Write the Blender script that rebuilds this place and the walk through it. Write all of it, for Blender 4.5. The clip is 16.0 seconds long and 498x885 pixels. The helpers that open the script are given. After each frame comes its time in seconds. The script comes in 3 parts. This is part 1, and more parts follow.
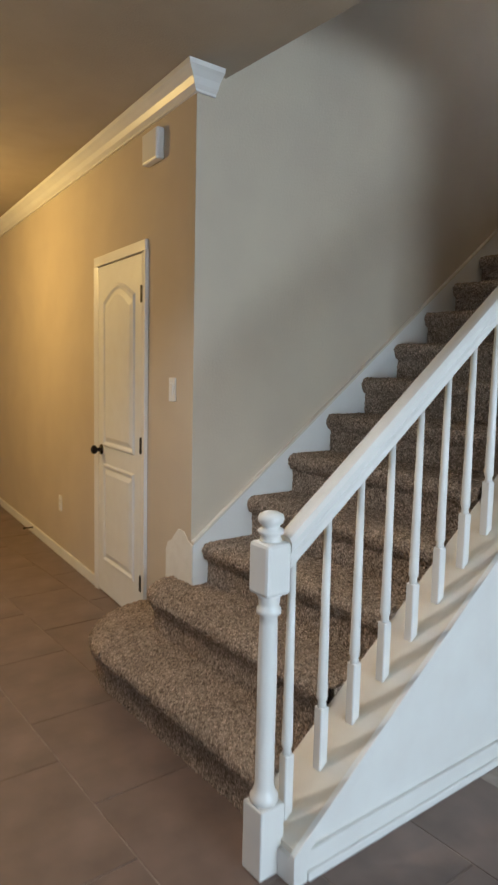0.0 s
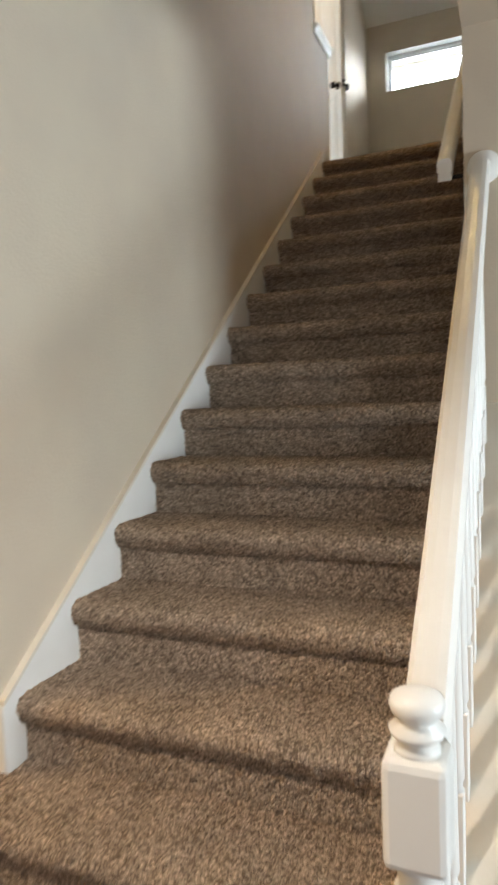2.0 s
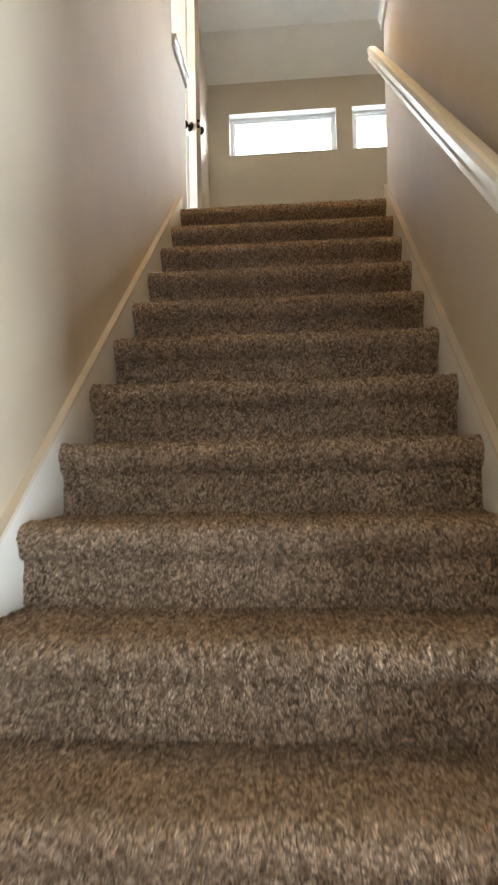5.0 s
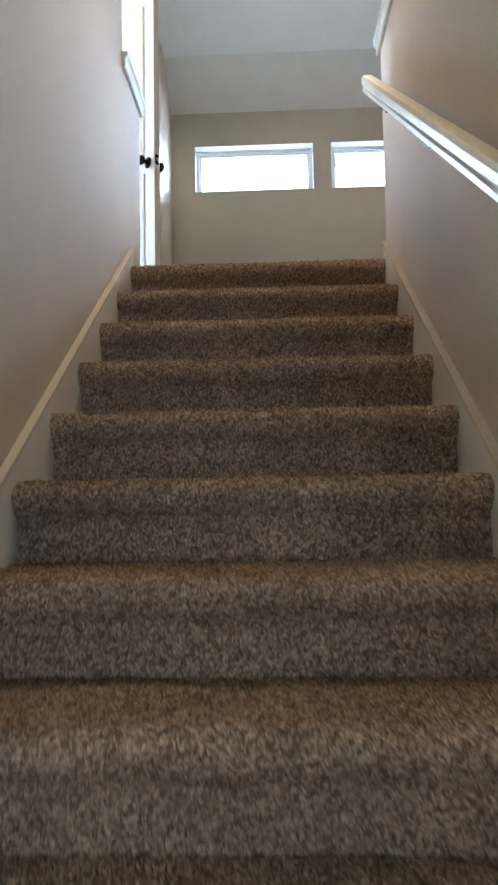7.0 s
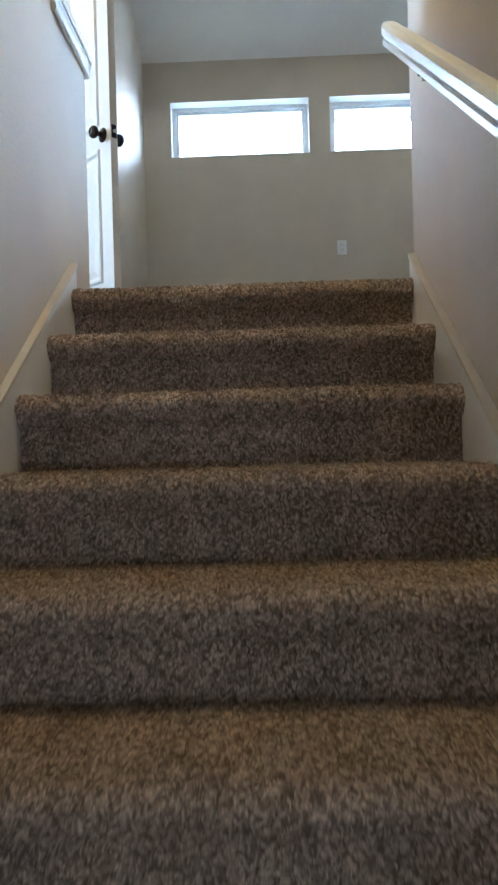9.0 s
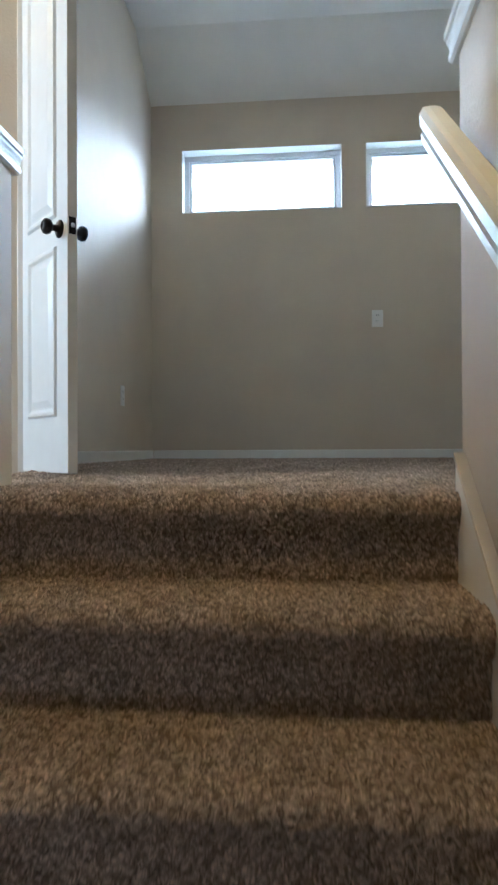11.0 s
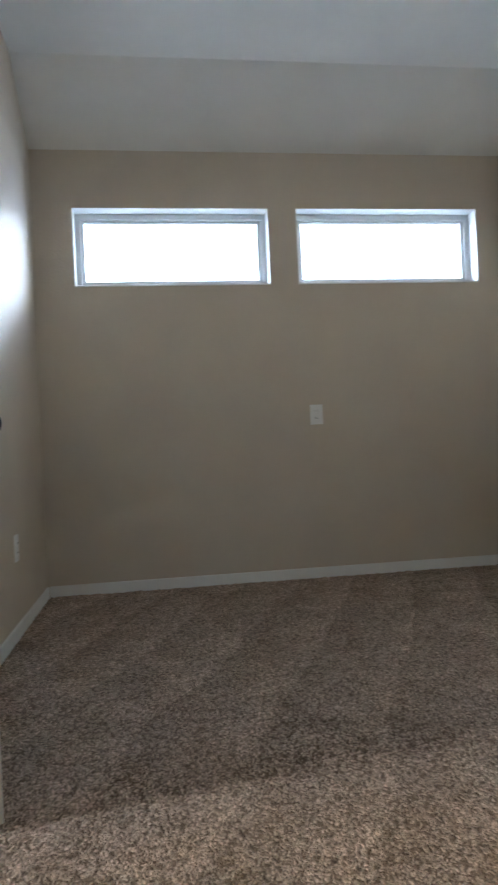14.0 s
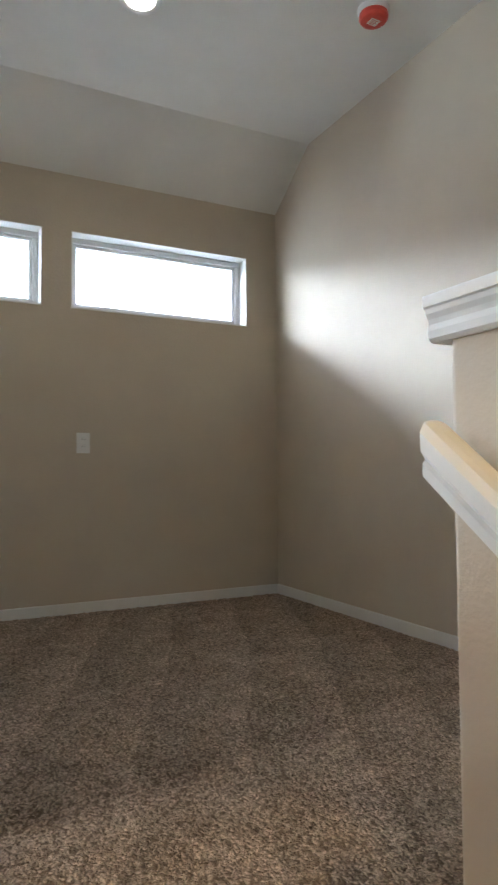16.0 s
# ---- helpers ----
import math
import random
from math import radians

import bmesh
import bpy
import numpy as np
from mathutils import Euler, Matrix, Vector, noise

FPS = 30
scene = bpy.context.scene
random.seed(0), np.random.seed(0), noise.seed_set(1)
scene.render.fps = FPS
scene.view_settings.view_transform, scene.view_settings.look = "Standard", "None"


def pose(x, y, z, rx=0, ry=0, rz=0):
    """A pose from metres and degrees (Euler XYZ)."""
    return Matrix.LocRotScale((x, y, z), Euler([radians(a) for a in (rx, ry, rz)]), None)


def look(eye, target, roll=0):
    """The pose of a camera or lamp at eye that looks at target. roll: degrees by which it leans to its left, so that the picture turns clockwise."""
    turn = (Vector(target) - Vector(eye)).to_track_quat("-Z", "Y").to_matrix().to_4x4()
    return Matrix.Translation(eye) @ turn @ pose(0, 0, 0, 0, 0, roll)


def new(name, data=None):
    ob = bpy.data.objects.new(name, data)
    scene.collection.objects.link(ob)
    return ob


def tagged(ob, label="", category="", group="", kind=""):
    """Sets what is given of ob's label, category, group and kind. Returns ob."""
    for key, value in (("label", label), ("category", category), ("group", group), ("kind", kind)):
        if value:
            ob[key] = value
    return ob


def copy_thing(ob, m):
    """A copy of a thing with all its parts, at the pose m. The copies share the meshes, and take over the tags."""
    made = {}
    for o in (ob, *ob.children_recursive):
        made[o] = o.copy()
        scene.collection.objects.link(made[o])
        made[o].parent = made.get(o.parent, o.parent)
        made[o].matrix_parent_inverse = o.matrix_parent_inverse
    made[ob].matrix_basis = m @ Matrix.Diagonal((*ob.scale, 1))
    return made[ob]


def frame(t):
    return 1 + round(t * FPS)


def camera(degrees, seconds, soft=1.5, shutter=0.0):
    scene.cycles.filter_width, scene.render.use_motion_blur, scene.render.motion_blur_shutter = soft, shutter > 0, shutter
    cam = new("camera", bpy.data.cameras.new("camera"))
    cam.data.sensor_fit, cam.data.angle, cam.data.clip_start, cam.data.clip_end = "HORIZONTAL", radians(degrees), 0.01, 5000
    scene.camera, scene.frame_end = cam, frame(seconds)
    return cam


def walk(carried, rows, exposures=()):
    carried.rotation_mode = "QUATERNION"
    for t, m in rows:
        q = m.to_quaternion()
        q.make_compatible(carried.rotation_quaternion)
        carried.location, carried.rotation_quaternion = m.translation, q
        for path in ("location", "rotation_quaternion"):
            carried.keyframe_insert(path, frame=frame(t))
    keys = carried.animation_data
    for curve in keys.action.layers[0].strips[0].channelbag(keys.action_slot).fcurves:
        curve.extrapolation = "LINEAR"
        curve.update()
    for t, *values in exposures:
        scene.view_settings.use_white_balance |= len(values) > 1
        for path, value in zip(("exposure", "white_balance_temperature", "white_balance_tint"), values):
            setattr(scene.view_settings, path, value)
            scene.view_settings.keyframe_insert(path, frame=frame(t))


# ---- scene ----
# Carpeted staircase from a tiled hall up to a carpeted loft room. Stairs climb along +y, x to the right.
cam = camera(41.24, 16.0, 2.3, 0.5)
# seconds, x, y, z, yaw, pitch, roll
PATH = [
    (0.0, 2.540, -0.918, 1.405, 52.32, -6.20, -1.29),
    (0.5, 2.251, -0.873, 1.392, 46.99, -5.50, -0.64),
    (1.0, 1.909, -0.873, 1.396, 36.33, -7.17, -0.24),
    (1.5, 1.612, -0.749, 1.412, 32.36, -5.74, 2.23),
    (2.0, 1.331, -0.645, 1.410, 22.23, -3.62, 1.98),
    (2.5, 1.106, -0.507, 1.432, 15.07, -1.15, 2.42),
    (3.0, 0.936, -0.242, 1.465, 11.78, 0.87, 2.26),
    (5.3, 0.643, 0.761, 1.748, 4.18, 2.67, 0.32),
    (5.5, 0.618, 0.867, 1.782, 3.28, 3.77, -0.18),
    (6.0, 0.596, 1.037, 1.909, -0.70, 4.31, 0.73),
    (6.5, 0.661, 1.166, 2.051, 2.92, 3.24, 0.30),
    (7.0, 0.622, 1.334, 2.138, 2.20, 4.11, 0.96),
    (7.5, 0.535, 1.491, 2.306, -1.84, 3.12, 1.40),
    (8.0, 0.618, 1.629, 2.369, 0.28, 3.65, 1.58),
    (8.5, 0.667, 1.820, 2.518, 2.95, 1.32, 0.30),
    (9.0, 0.633, 2.016, 2.625, 1.49, -0.10, 1.54),
    (11.3, 0.812, 2.833, 3.318, 6.67, 0.57, -0.31),
    (11.5, 0.747, 2.893, 3.359, 7.44, 0.17, -0.60),
    (12.0, 0.669, 3.032, 3.528, 2.69, -1.17, 0.90),
    (12.5, 0.660, 3.179, 3.593, 3.93, 3.01, 0.90),
    (13.0, 0.658, 3.326, 3.746, 5.60, 2.52, -0.90),
    (13.5, 0.502, 3.472, 3.805, -1.03, 4.47, 0.80),
    (14.0, 0.365, 3.497, 3.960, -7.76, 0.15, 2.60),
    (14.5, 0.345, 3.496, 3.962, -14.96, 1.55, -0.10),
    (15.0, 0.367, 3.520, 3.935, -20.12, 2.78, -0.10),
    (15.5, 0.394, 3.501, 3.945, -23.77, 2.78, 0.80),
    (16.0, 0.413, 3.519, 3.942, -27.13, 2.61, 0.40),
]
EXPO = [(0.0, -1.2, 5750, 8), (1.0, -0.95, 6000, 9), (2.5, -0.35, 6600, 10), (3.2, -0.15, 6800, 11), (5.5, 0.28, 6300, 9), (7.0, 0.2, 5300, 7), (9.0, 0.08, 4850, 4),
        (12.0, -0.22, 5000, 5), (14.0, -0.32, 5200, 9), (16.0, -0.4, 5800, 10)]
walk(cam, [(t, pose(x, y, z, 90 + p, r, w)) for t, x, y, z, w, p, r in PATH], EXPO)

# ---- world and lights ----
world = bpy.data.worlds.new("sky")
scene.world = world
world.use_nodes = True
wn = world.node_tree.nodes
sky = wn.new("ShaderNodeTexSky")
sky.sky_type = "NISHITA"
sky.sun_disc = False
sky.sun_elevation, sky.sun_rotation = radians(35), radians(0)
wn["Background"].inputs["Strength"].default_value = 0.12
world.node_tree.links.new(sky.outputs[0], wn["Background"].inputs[0])

sun = new("sun", bpy.data.lights.new("sun", "SUN"))
sun.data.energy, sun.data.angle, sun.data.color = 0.8, radians(12), (1.0, 0.96, 0.9)
sun.matrix_world = look((0, 12, 9), (0, 7.2, 5.6))


def area(name, m, w, h, energy, color):
    l = bpy.data.lights.new(name, "AREA")
    l.shape, l.size, l.size_y, l.energy, l.color = "RECTANGLE", w, h, energy, color
    o = new(name, l)
    o.matrix_world = m
    return o


# daylight in the openings of the hall, behind and beside the camera
area("hall_window_light", look((2.2, -4.4, 2.0), (0.8, 0, 0.1)), 2.6, 0.9, 55, (0.90, 0.94, 1.0))
area("side_window_light", look((5.9, 0.5, 1.2), (0.3, 0.9, 0.3)), 2.0, 1.0, 360, (0.80, 0.92, 1.0))

area("loft_sky_light", look((1.1, 9.1, 6.1), (1.1, 7.2, 5.05)), 8.0, 1.8, 7200, (0.78, 0.89, 1.0))
area("landing_window_light", look((-4.05, 4.43, 5.05), (0.9, 4.80, 3.15)), 0.42, 1.0, 120, (0.80, 0.92, 1.0))


def spot(name, at, energy, color, size=160, radius=0.06, blend=0.6):
    l = bpy.data.lights.new(name, "SPOT")
    l.energy, l.color, l.spot_size, l.spot_blend, l.shadow_soft_size = energy, color, radians(size), blend, radius
    o = new(name, l)
    o.location = at
    return o


CEIL_HALL = 2.705
WARM = (1.0, 0.62, 0.17)
hl = new("hall_lamp_bulb", bpy.data.lights.new("hall_lamp_bulb", "POINT"))
hl.data.energy, hl.data.color, hl.data.shadow_soft_size = 180, WARM, 0.08
hl.location = (-2.45, -0.45, 2.26)
spot("loft_lamp_bulb", (1.23, 6.06, 5.84), 10, (1.0, 0.86, 0.64))
spot("stair_lamp_bulb", (0.80, 3.35, 5.84), 105, (1.0, 0.63, 0.22), 68, blend=0.3)
# unseen fill spot, added to brighten the lower treads and tiles
spot("hall_fill_spot", (0.45, -0.55, CEIL_HALL - 0.04), 185, (1.0, 0.91, 0.80), 120)
spot("landing_lamp_bulb", (-1.60, 4.70, 5.84), 60, (1.0, 0.62, 0.24))


# ---- materials ----
def mat(name, color, rough=0.6, metal=0.0, dark=None, scale=8.0, bump=0.0, bscale=200.0, spec=0.5, big=0.0, band=0.18, stretch=(1, 1, 1), deep=0.004):
    m = bpy.data.materials.new(name)
    m.use_nodes = True
    nt = m.node_tree
    b = nt.nodes["Principled BSDF"]
    b.inputs["Roughness"].default_value = rough
    b.inputs["Metallic"].default_value = metal
    b.inputs["Specular IOR Level"].default_value = spec
    tc = nt.nodes.new("ShaderNodeTexCoord")
    mp = nt.nodes.new("ShaderNodeMapping")
    mp.inputs["Scale"].default_value = stretch
    nt.links.new(tc.outputs["Object"], mp.inputs["Vector"])
    if dark:
        n = nt.nodes.new("ShaderNodeTexNoise")
        n.inputs["Scale"].default_value, n.inputs["Detail"].default_value = scale, 6.0
        r = nt.nodes.new("ShaderNodeValToRGB")
        r.color_ramp.elements[0].position, r.color_ramp.elements[1].position = 0.5 - band, 0.5 + band
        r.color_ramp.elements[0].color, r.color_ramp.elements[1].color = (*dark, 1), (*color, 1)
        nt.links.new(mp.outputs[0], n.inputs["Vector"])
        nt.links.new(n.outputs["Fac"], r.inputs[0])
        nt.links.new(r.outputs[0], b.inputs["Base Color"])
        if big:
            n2 = nt.nodes.new("ShaderNodeTexNoise")
            n2.inputs["Scale"].default_value, n2.inputs["Detail"].default_value = big, 3.0
            mx = nt.nodes.new("ShaderNodeMix")
            mx.data_type, mx.blend_type = "RGBA", "MULTIPLY"
            mx.inputs["Factor"].default_value = 0.55
            mp2 = nt.nodes.new("ShaderNodeMapping")
            mp2.inputs["Scale"].default_value, mp2.inputs["Rotation"].default_value = (1.9, 0.7, 1.0), (0, 0, 0.25)
            nt.links.new(tc.outputs["Object"], mp2.inputs["Vector"])
            nt.links.new(mp2.outputs[0], n2.inputs["Vector"])
            r2 = nt.nodes.new("ShaderNodeValToRGB")
            r2.color_ramp.elements[0].position, r2.color_ramp.elements[1].position = 0.3, 0.7
            r2.color_ramp.elements[0].color, r2.color_ramp.elements[1].color = (0.62, 0.6, 0.58, 1), (1, 1, 1, 1)
            nt.links.new(n2.outputs["Fac"], r2.inputs[0])
            nt.links.new(r.outputs[0], mx.inputs[6])
            nt.links.new(r2.outputs[0], mx.inputs[7])
            nt.links.new(mx.outputs[2], b.inputs["Base Color"])
    else:
        b.inputs["Base Color"].default_value = (*color, 1)
    if bump:
        n3 = nt.nodes.new("ShaderNodeTexNoise")
        n3.inputs["Scale"].default_value, n3.inputs["Detail"].default_value = bscale, 4.0
        bp = nt.nodes.new("ShaderNodeBump")
        bp.inputs["Strength"].default_value, bp.inputs["Distance"].default_value = bump, deep
        nt.links.new(mp.outputs[0], n3.inputs["Vector"])
        nt.links.new(n3.outputs["Fac"], bp.inputs["Height"])
        nt.links.new(bp.outputs[0], b.inputs["Normal"])
    return m


def frieze(name, swath):
    """Twisted-pile carpet: tufts of mixed browns with shade painted into the gaps, soft footfall patches, and faint
    vacuum swaths.
    """
    m = bpy.data.materials.new(name)
    m.use_nodes = True
    nt = m.node_tree
    N, L = nt.nodes.new, nt.links.new
    b = nt.nodes["Principled BSDF"]
    b.inputs["Roughness"].default_value, b.inputs["Specular IOR Level"].default_value = 0.95, 0.08
    tc = N("ShaderNodeTexCoord")
    wob = N("ShaderNodeTexNoise")
    wob.inputs["Scale"].default_value, wob.inputs["Detail"].default_value = 55.0, 2.0
    L(tc.outputs["Object"], wob.inputs["Vector"])
    off = N("ShaderNodeVectorMath")
    off.operation = "MULTIPLY_ADD"
    off.inputs[1].default_value = (0.022, 0.022, 0.022)
    L(wob.outputs["Color"], off.inputs[0])
    L(tc.outputs["Object"], off.inputs[2])
    mp = N("ShaderNodeMapping")
    mp.inputs["Scale"].default_value = (1.0, 0.62, 0.62)
    L(off.outputs[0], mp.inputs["Vector"])
    vo = N("ShaderNodeTexVoronoi")
    vo.inputs["Scale"].default_value = 200.0
    L(mp.outputs[0], vo.inputs["Vector"])
    yarn = N("ShaderNodeValToRGB")
    yarn.color_ramp.elements[0].position, yarn.color_ramp.elements[0].color = 0.0, (0.27, 0.197, 0.147, 1)
    yarn.color_ramp.elements[1].position, yarn.color_ramp.elements[1].color = 1.0, (0.86, 0.675, 0.51, 1)
    for at, c in ((0.3, (0.44, 0.33, 0.245, 1)), (0.7, (0.69, 0.53, 0.40, 1))):
        yarn.color_ramp.elements.new(at).color = c
    sep = N("ShaderNodeSeparateColor")
    L(vo.outputs["Color"], sep.inputs[0])
    L(sep.outputs[0], yarn.inputs[0])
    # shade between tufts put into the colour, darker away from each tuft's centre
    gap_shade = N("ShaderNodeMapRange")
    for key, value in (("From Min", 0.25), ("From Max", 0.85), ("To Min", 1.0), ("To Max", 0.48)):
        gap_shade.inputs[key].default_value = value
    L(vo.outputs["Distance"], gap_shade.inputs[0])
    patch = N("ShaderNodeTexNoise")
    patch.inputs["Scale"].default_value, patch.inputs["Detail"].default_value = 6.0, 5.0
    L(tc.outputs["Object"], patch.inputs["Vector"])
    pr = N("ShaderNodeMapRange")
    for key, value in (("From Min", 0.3), ("From Max", 0.7), ("To Min", 0.82), ("To Max", 1.12)):
        pr.inputs[key].default_value = value
    L(patch.outputs["Fac"], pr.inputs[0])
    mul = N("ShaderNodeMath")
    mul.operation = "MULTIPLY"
    L(gap_shade.outputs[0], mul.inputs[0])
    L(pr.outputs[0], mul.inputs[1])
    value = mul
    if swath:
        mw = N("ShaderNodeMapping")
        mw.inputs["Rotation"].default_value = (0, 0, radians(24))
        L(tc.outputs["Object"], mw.inputs["Vector"])
        wv = N("ShaderNodeTexWave")
        wv.wave_profile = "SAW"
        wv.inputs["Scale"].default_value, wv.inputs["Distortion"].default_value = 1.0, 2.2
        wv.inputs["Detail"].default_value, wv.inputs["Detail Scale"].default_value = 2.0, 1.2
        L(mw.outputs[0], wv.inputs["Vector"])
        wr_ = N("ShaderNodeMapRange")
        wr_.inputs["To Min"].default_value, wr_.inputs["To Max"].default_value = 1.0 - swath, 1.0 + swath
        L(wv.outputs["Fac"], wr_.inputs[0])
        value = N("ShaderNodeMath")
        value.operation = "MULTIPLY"
        L(mul.outputs[0], value.inputs[0])
        L(wr_.outputs[0], value.inputs[1])
    col = N("ShaderNodeVectorMath")
    col.operation = "SCALE"
    L(yarn.outputs[0], col.inputs[0])
    L(value.outputs[0], col.inputs["Scale"])
    L(col.outputs[0], b.inputs["Base Color"])
    bp = N("ShaderNodeBump")
    bp.invert = True
    bp.inputs["Strength"].default_value, bp.inputs["Distance"].default_value = 1.0, 0.011
    L(vo.outputs["Distance"], bp.inputs["Height"])
    L(bp.outputs[0], b.inputs["Normal"])
    return m


M_WALL = mat("tan_wall_paint", (0.58, 0.50, 0.385), 0.82, dark=(0.54, 0.46, 0.36), scale=3.0, bump=0.35, bscale=90, spec=0.25)
M_CEIL = mat("ceiling_paint", (0.78, 0.755, 0.69), 0.8, dark=(0.74, 0.715, 0.65), scale=4.0, bump=0.5, bscale=120)
# tan like the walls, darkened so the daylit hall ceiling stays dim
M_CEIL1 = mat("tan_ceiling_dimmed", (0.42, 0.355, 0.27), 0.8, dark=(0.38, 0.32, 0.24), scale=4.0, bump=0.5, bscale=120)
M_WHITE = mat("white_trim_paint", (0.80, 0.79, 0.75), 0.35, dark=(0.76, 0.74, 0.70), scale=6.0, bump=0.08, bscale=60)
M_DOOR = mat("white_door_paint", (0.80, 0.80, 0.77), 0.4, dark=(0.77, 0.765, 0.73), scale=12.0, bump=0.12, bscale=150)
M_CURB = mat("cream_trim_paint", (0.72, 0.66, 0.56), 0.5, dark=(0.67, 0.60, 0.50), scale=7.0, bump=0.1, bscale=80)
M_PATCH = mat("white_primer", (0.80, 0.78, 0.72), 0.7, dark=(0.74, 0.71, 0.64), scale=14.0, bump=0.3, bscale=70)
M_BRONZE = mat("oil_rubbed_bronze", (0.028, 0.022, 0.02), 0.32, 0.85, dark=(0.016, 0.013, 0.012), scale=40.0)
M_STEEL = mat("latch_metal", (0.55, 0.52, 0.48), 0.3, 1.0)
M_PLATE = mat("white_plastic", (0.78, 0.77, 0.74), 0.35)
M_SLOT = mat("dark_slots", (0.03, 0.03, 0.03), 0.5)
M_RED = mat("red_plastic", (0.62, 0.06, 0.03), 0.35, dark=(0.5, 0.04, 0.025), scale=30.0)
M_TILE = mat("brown_tile", (0.24, 0.168, 0.135), 0.42, dark=(0.165, 0.115, 0.092), scale=5.0, bump=0.15, bscale=25, big=1.7)
M_GROUT = mat("grey_grout", (0.42, 0.36, 0.31), 0.85, dark=(0.24, 0.185, 0.15), scale=12.0, bump=0.3, bscale=300)
M_VINYL = mat("white_vinyl", (0.82, 0.82, 0.82), 0.35)
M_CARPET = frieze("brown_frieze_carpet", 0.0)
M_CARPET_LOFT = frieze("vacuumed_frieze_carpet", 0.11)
M_GROUND = mat("grass_ground", (0.10, 0.13, 0.05), 0.9, dark=(0.06, 0.08, 0.03), scale=2.0)
M_ROOF = mat("soffit_paint", (0.6, 0.57, 0.52), 0.7, dark=(0.55, 0.52, 0.47), scale=5.0)


def emit(name, color, strength):
    m = bpy.data.materials.new(name)
    m.use_nodes = True
    b = m.node_tree.nodes["Principled BSDF"]
    b.inputs["Base Color"].default_value = (*color, 1)
    b.inputs["Emission Color"].default_value = (*color, 1)
    b.inputs["Emission Strength"].default_value = strength
    return m


M_LAMP = emit("lamp_glass", (1.0, 0.93, 0.8), 9.0)
M_SKY = emit("overcast_sky", (0.80, 0.90, 1.0), 30.0)
# overcast sky, brighter with height
snt = M_SKY.node_tree
stc = snt.nodes.new("ShaderNodeTexCoord")
ssep = snt.nodes.new("ShaderNodeSeparateXYZ")
smr = snt.nodes.new("ShaderNodeMapRange")
for key, value in (("From Min", 4.4), ("From Max", 6.4), ("To Min", 9.0), ("To Max", 32.0)):
    smr.inputs[key].default_value = value
snt.links.new(stc.outputs["Object"], ssep.inputs[0])
snt.links.new(ssep.outputs[2], smr.inputs[0])
snt.links.new(smr.outputs[0], snt.nodes["Principled BSDF"].inputs["Emission Strength"])
M_GLASS = bpy.data.materials.new("window_glass")
M_GLASS.use_nodes = True
gb = M_GLASS.node_tree.nodes["Principled BSDF"]
gb.inputs["Transmission Weight"].default_value, gb.inputs["Roughness"].default_value, gb.inputs["IOR"].default_value = 1.0, 0.0, 1.45


# ---- mesh helpers ----
def finish(name, bm, material, parent=None, label="", smooth=False):
    me = bpy.data.meshes.new(name)
    bm.normal_update()
    bm.to_mesh(me)
    bm.free()
    me.materials.append(material)
    if smooth:
        me.polygons.foreach_set("use_smooth", [True] * len(me.polygons))
    o = new(name, me)
    if parent:
        o.parent = parent
    if label:
        o["label"] = label
    return o


def part(name, bm, material, parent, label="", smooth=False):
    return finish(name, bm, material, parent, label, smooth)


def structure(name, bm, material, label, category, smooth=False):
    return tagged(finish(name, bm, material, None, "", smooth), label, category, kind="structure")


def thing(name, m, label, category, group=""):
    o = new(name)
    o.matrix_world = m
    return tagged(o, label, category, group)


def add_box(bm, x0, x1, y0, y1, z0, z1, bevel=0.0, seg=2):
    vs = [bm.verts.new((x, y, z)) for z in (z0, z1) for y in (y0, y1) for x in (x0, x1)]
    fs = [bm.faces.new([vs[i] for i in q]) for q in
          ((0, 2, 3, 1), (4, 5, 7, 6), (0, 1, 5, 4), (2, 6, 7, 3), (0, 4, 6, 2), (1, 3, 7, 5))]
    if bevel:
        bmesh.ops.bevel(bm, geom=list({e for f in fs for e in f.edges}), offset=bevel, segments=seg, affect="EDGES", profile=0.5)
    return bm


def box(x0, x1, y0, y1, z0, z1, bevel=0.0, seg=2):
    return add_box(bmesh.new(), x0, x1, y0, y1, z0, z1, bevel, seg)


def add_prism(bm, pts, axis, a, b):
    """Closed outline swept from a to b along an axis. pts: the other two coordinates in order (x: y,z; y: x,z; z: x,y)."""
    def v(p, s):
        return {"x": (s, p[0], p[1]), "y": (p[0], s, p[1]), "z": (p[0], p[1], s)}[axis]
    A = [bm.verts.new(v(p, a)) for p in pts]
    B = [bm.verts.new(v(p, b)) for p in pts]
    n = len(pts)
    bm.faces.new(A), bm.faces.new(B[::-1])
    for i in range(n):
        bm.faces.new((A[i], B[i], B[(i + 1) % n], A[(i + 1) % n]))
    bmesh.ops.recalc_face_normals(bm, faces=bm.faces[:])
    return bm


def prism(pts, axis, a, b):
    return add_prism(bmesh.new(), pts, axis, a, b)


def lathe(prof, n=24, axis="z"):
    """Round body from (radius, height) pairs."""
    bm = bmesh.new()
    rings = []
    for r, h in prof:
        ring = []
        for i in range(n):
            a = 2 * math.pi * i / n
            c, s = r * math.cos(a), r * math.sin(a)
            ring.append(bm.verts.new({"z": (c, s, h), "y": (c, h, s), "x": (h, c, s)}[axis]))
        rings.append(ring)
    for p, q in zip(rings, rings[1:]):
        for i in range(n):
            bm.faces.new((p[i], p[(i + 1) % n], q[(i + 1) % n], q[i]))
    bm.faces.new(rings[0][::-1]), bm.faces.new(rings[-1])
    bmesh.ops.recalc_face_normals(bm, faces=bm.faces[:])
    return bm


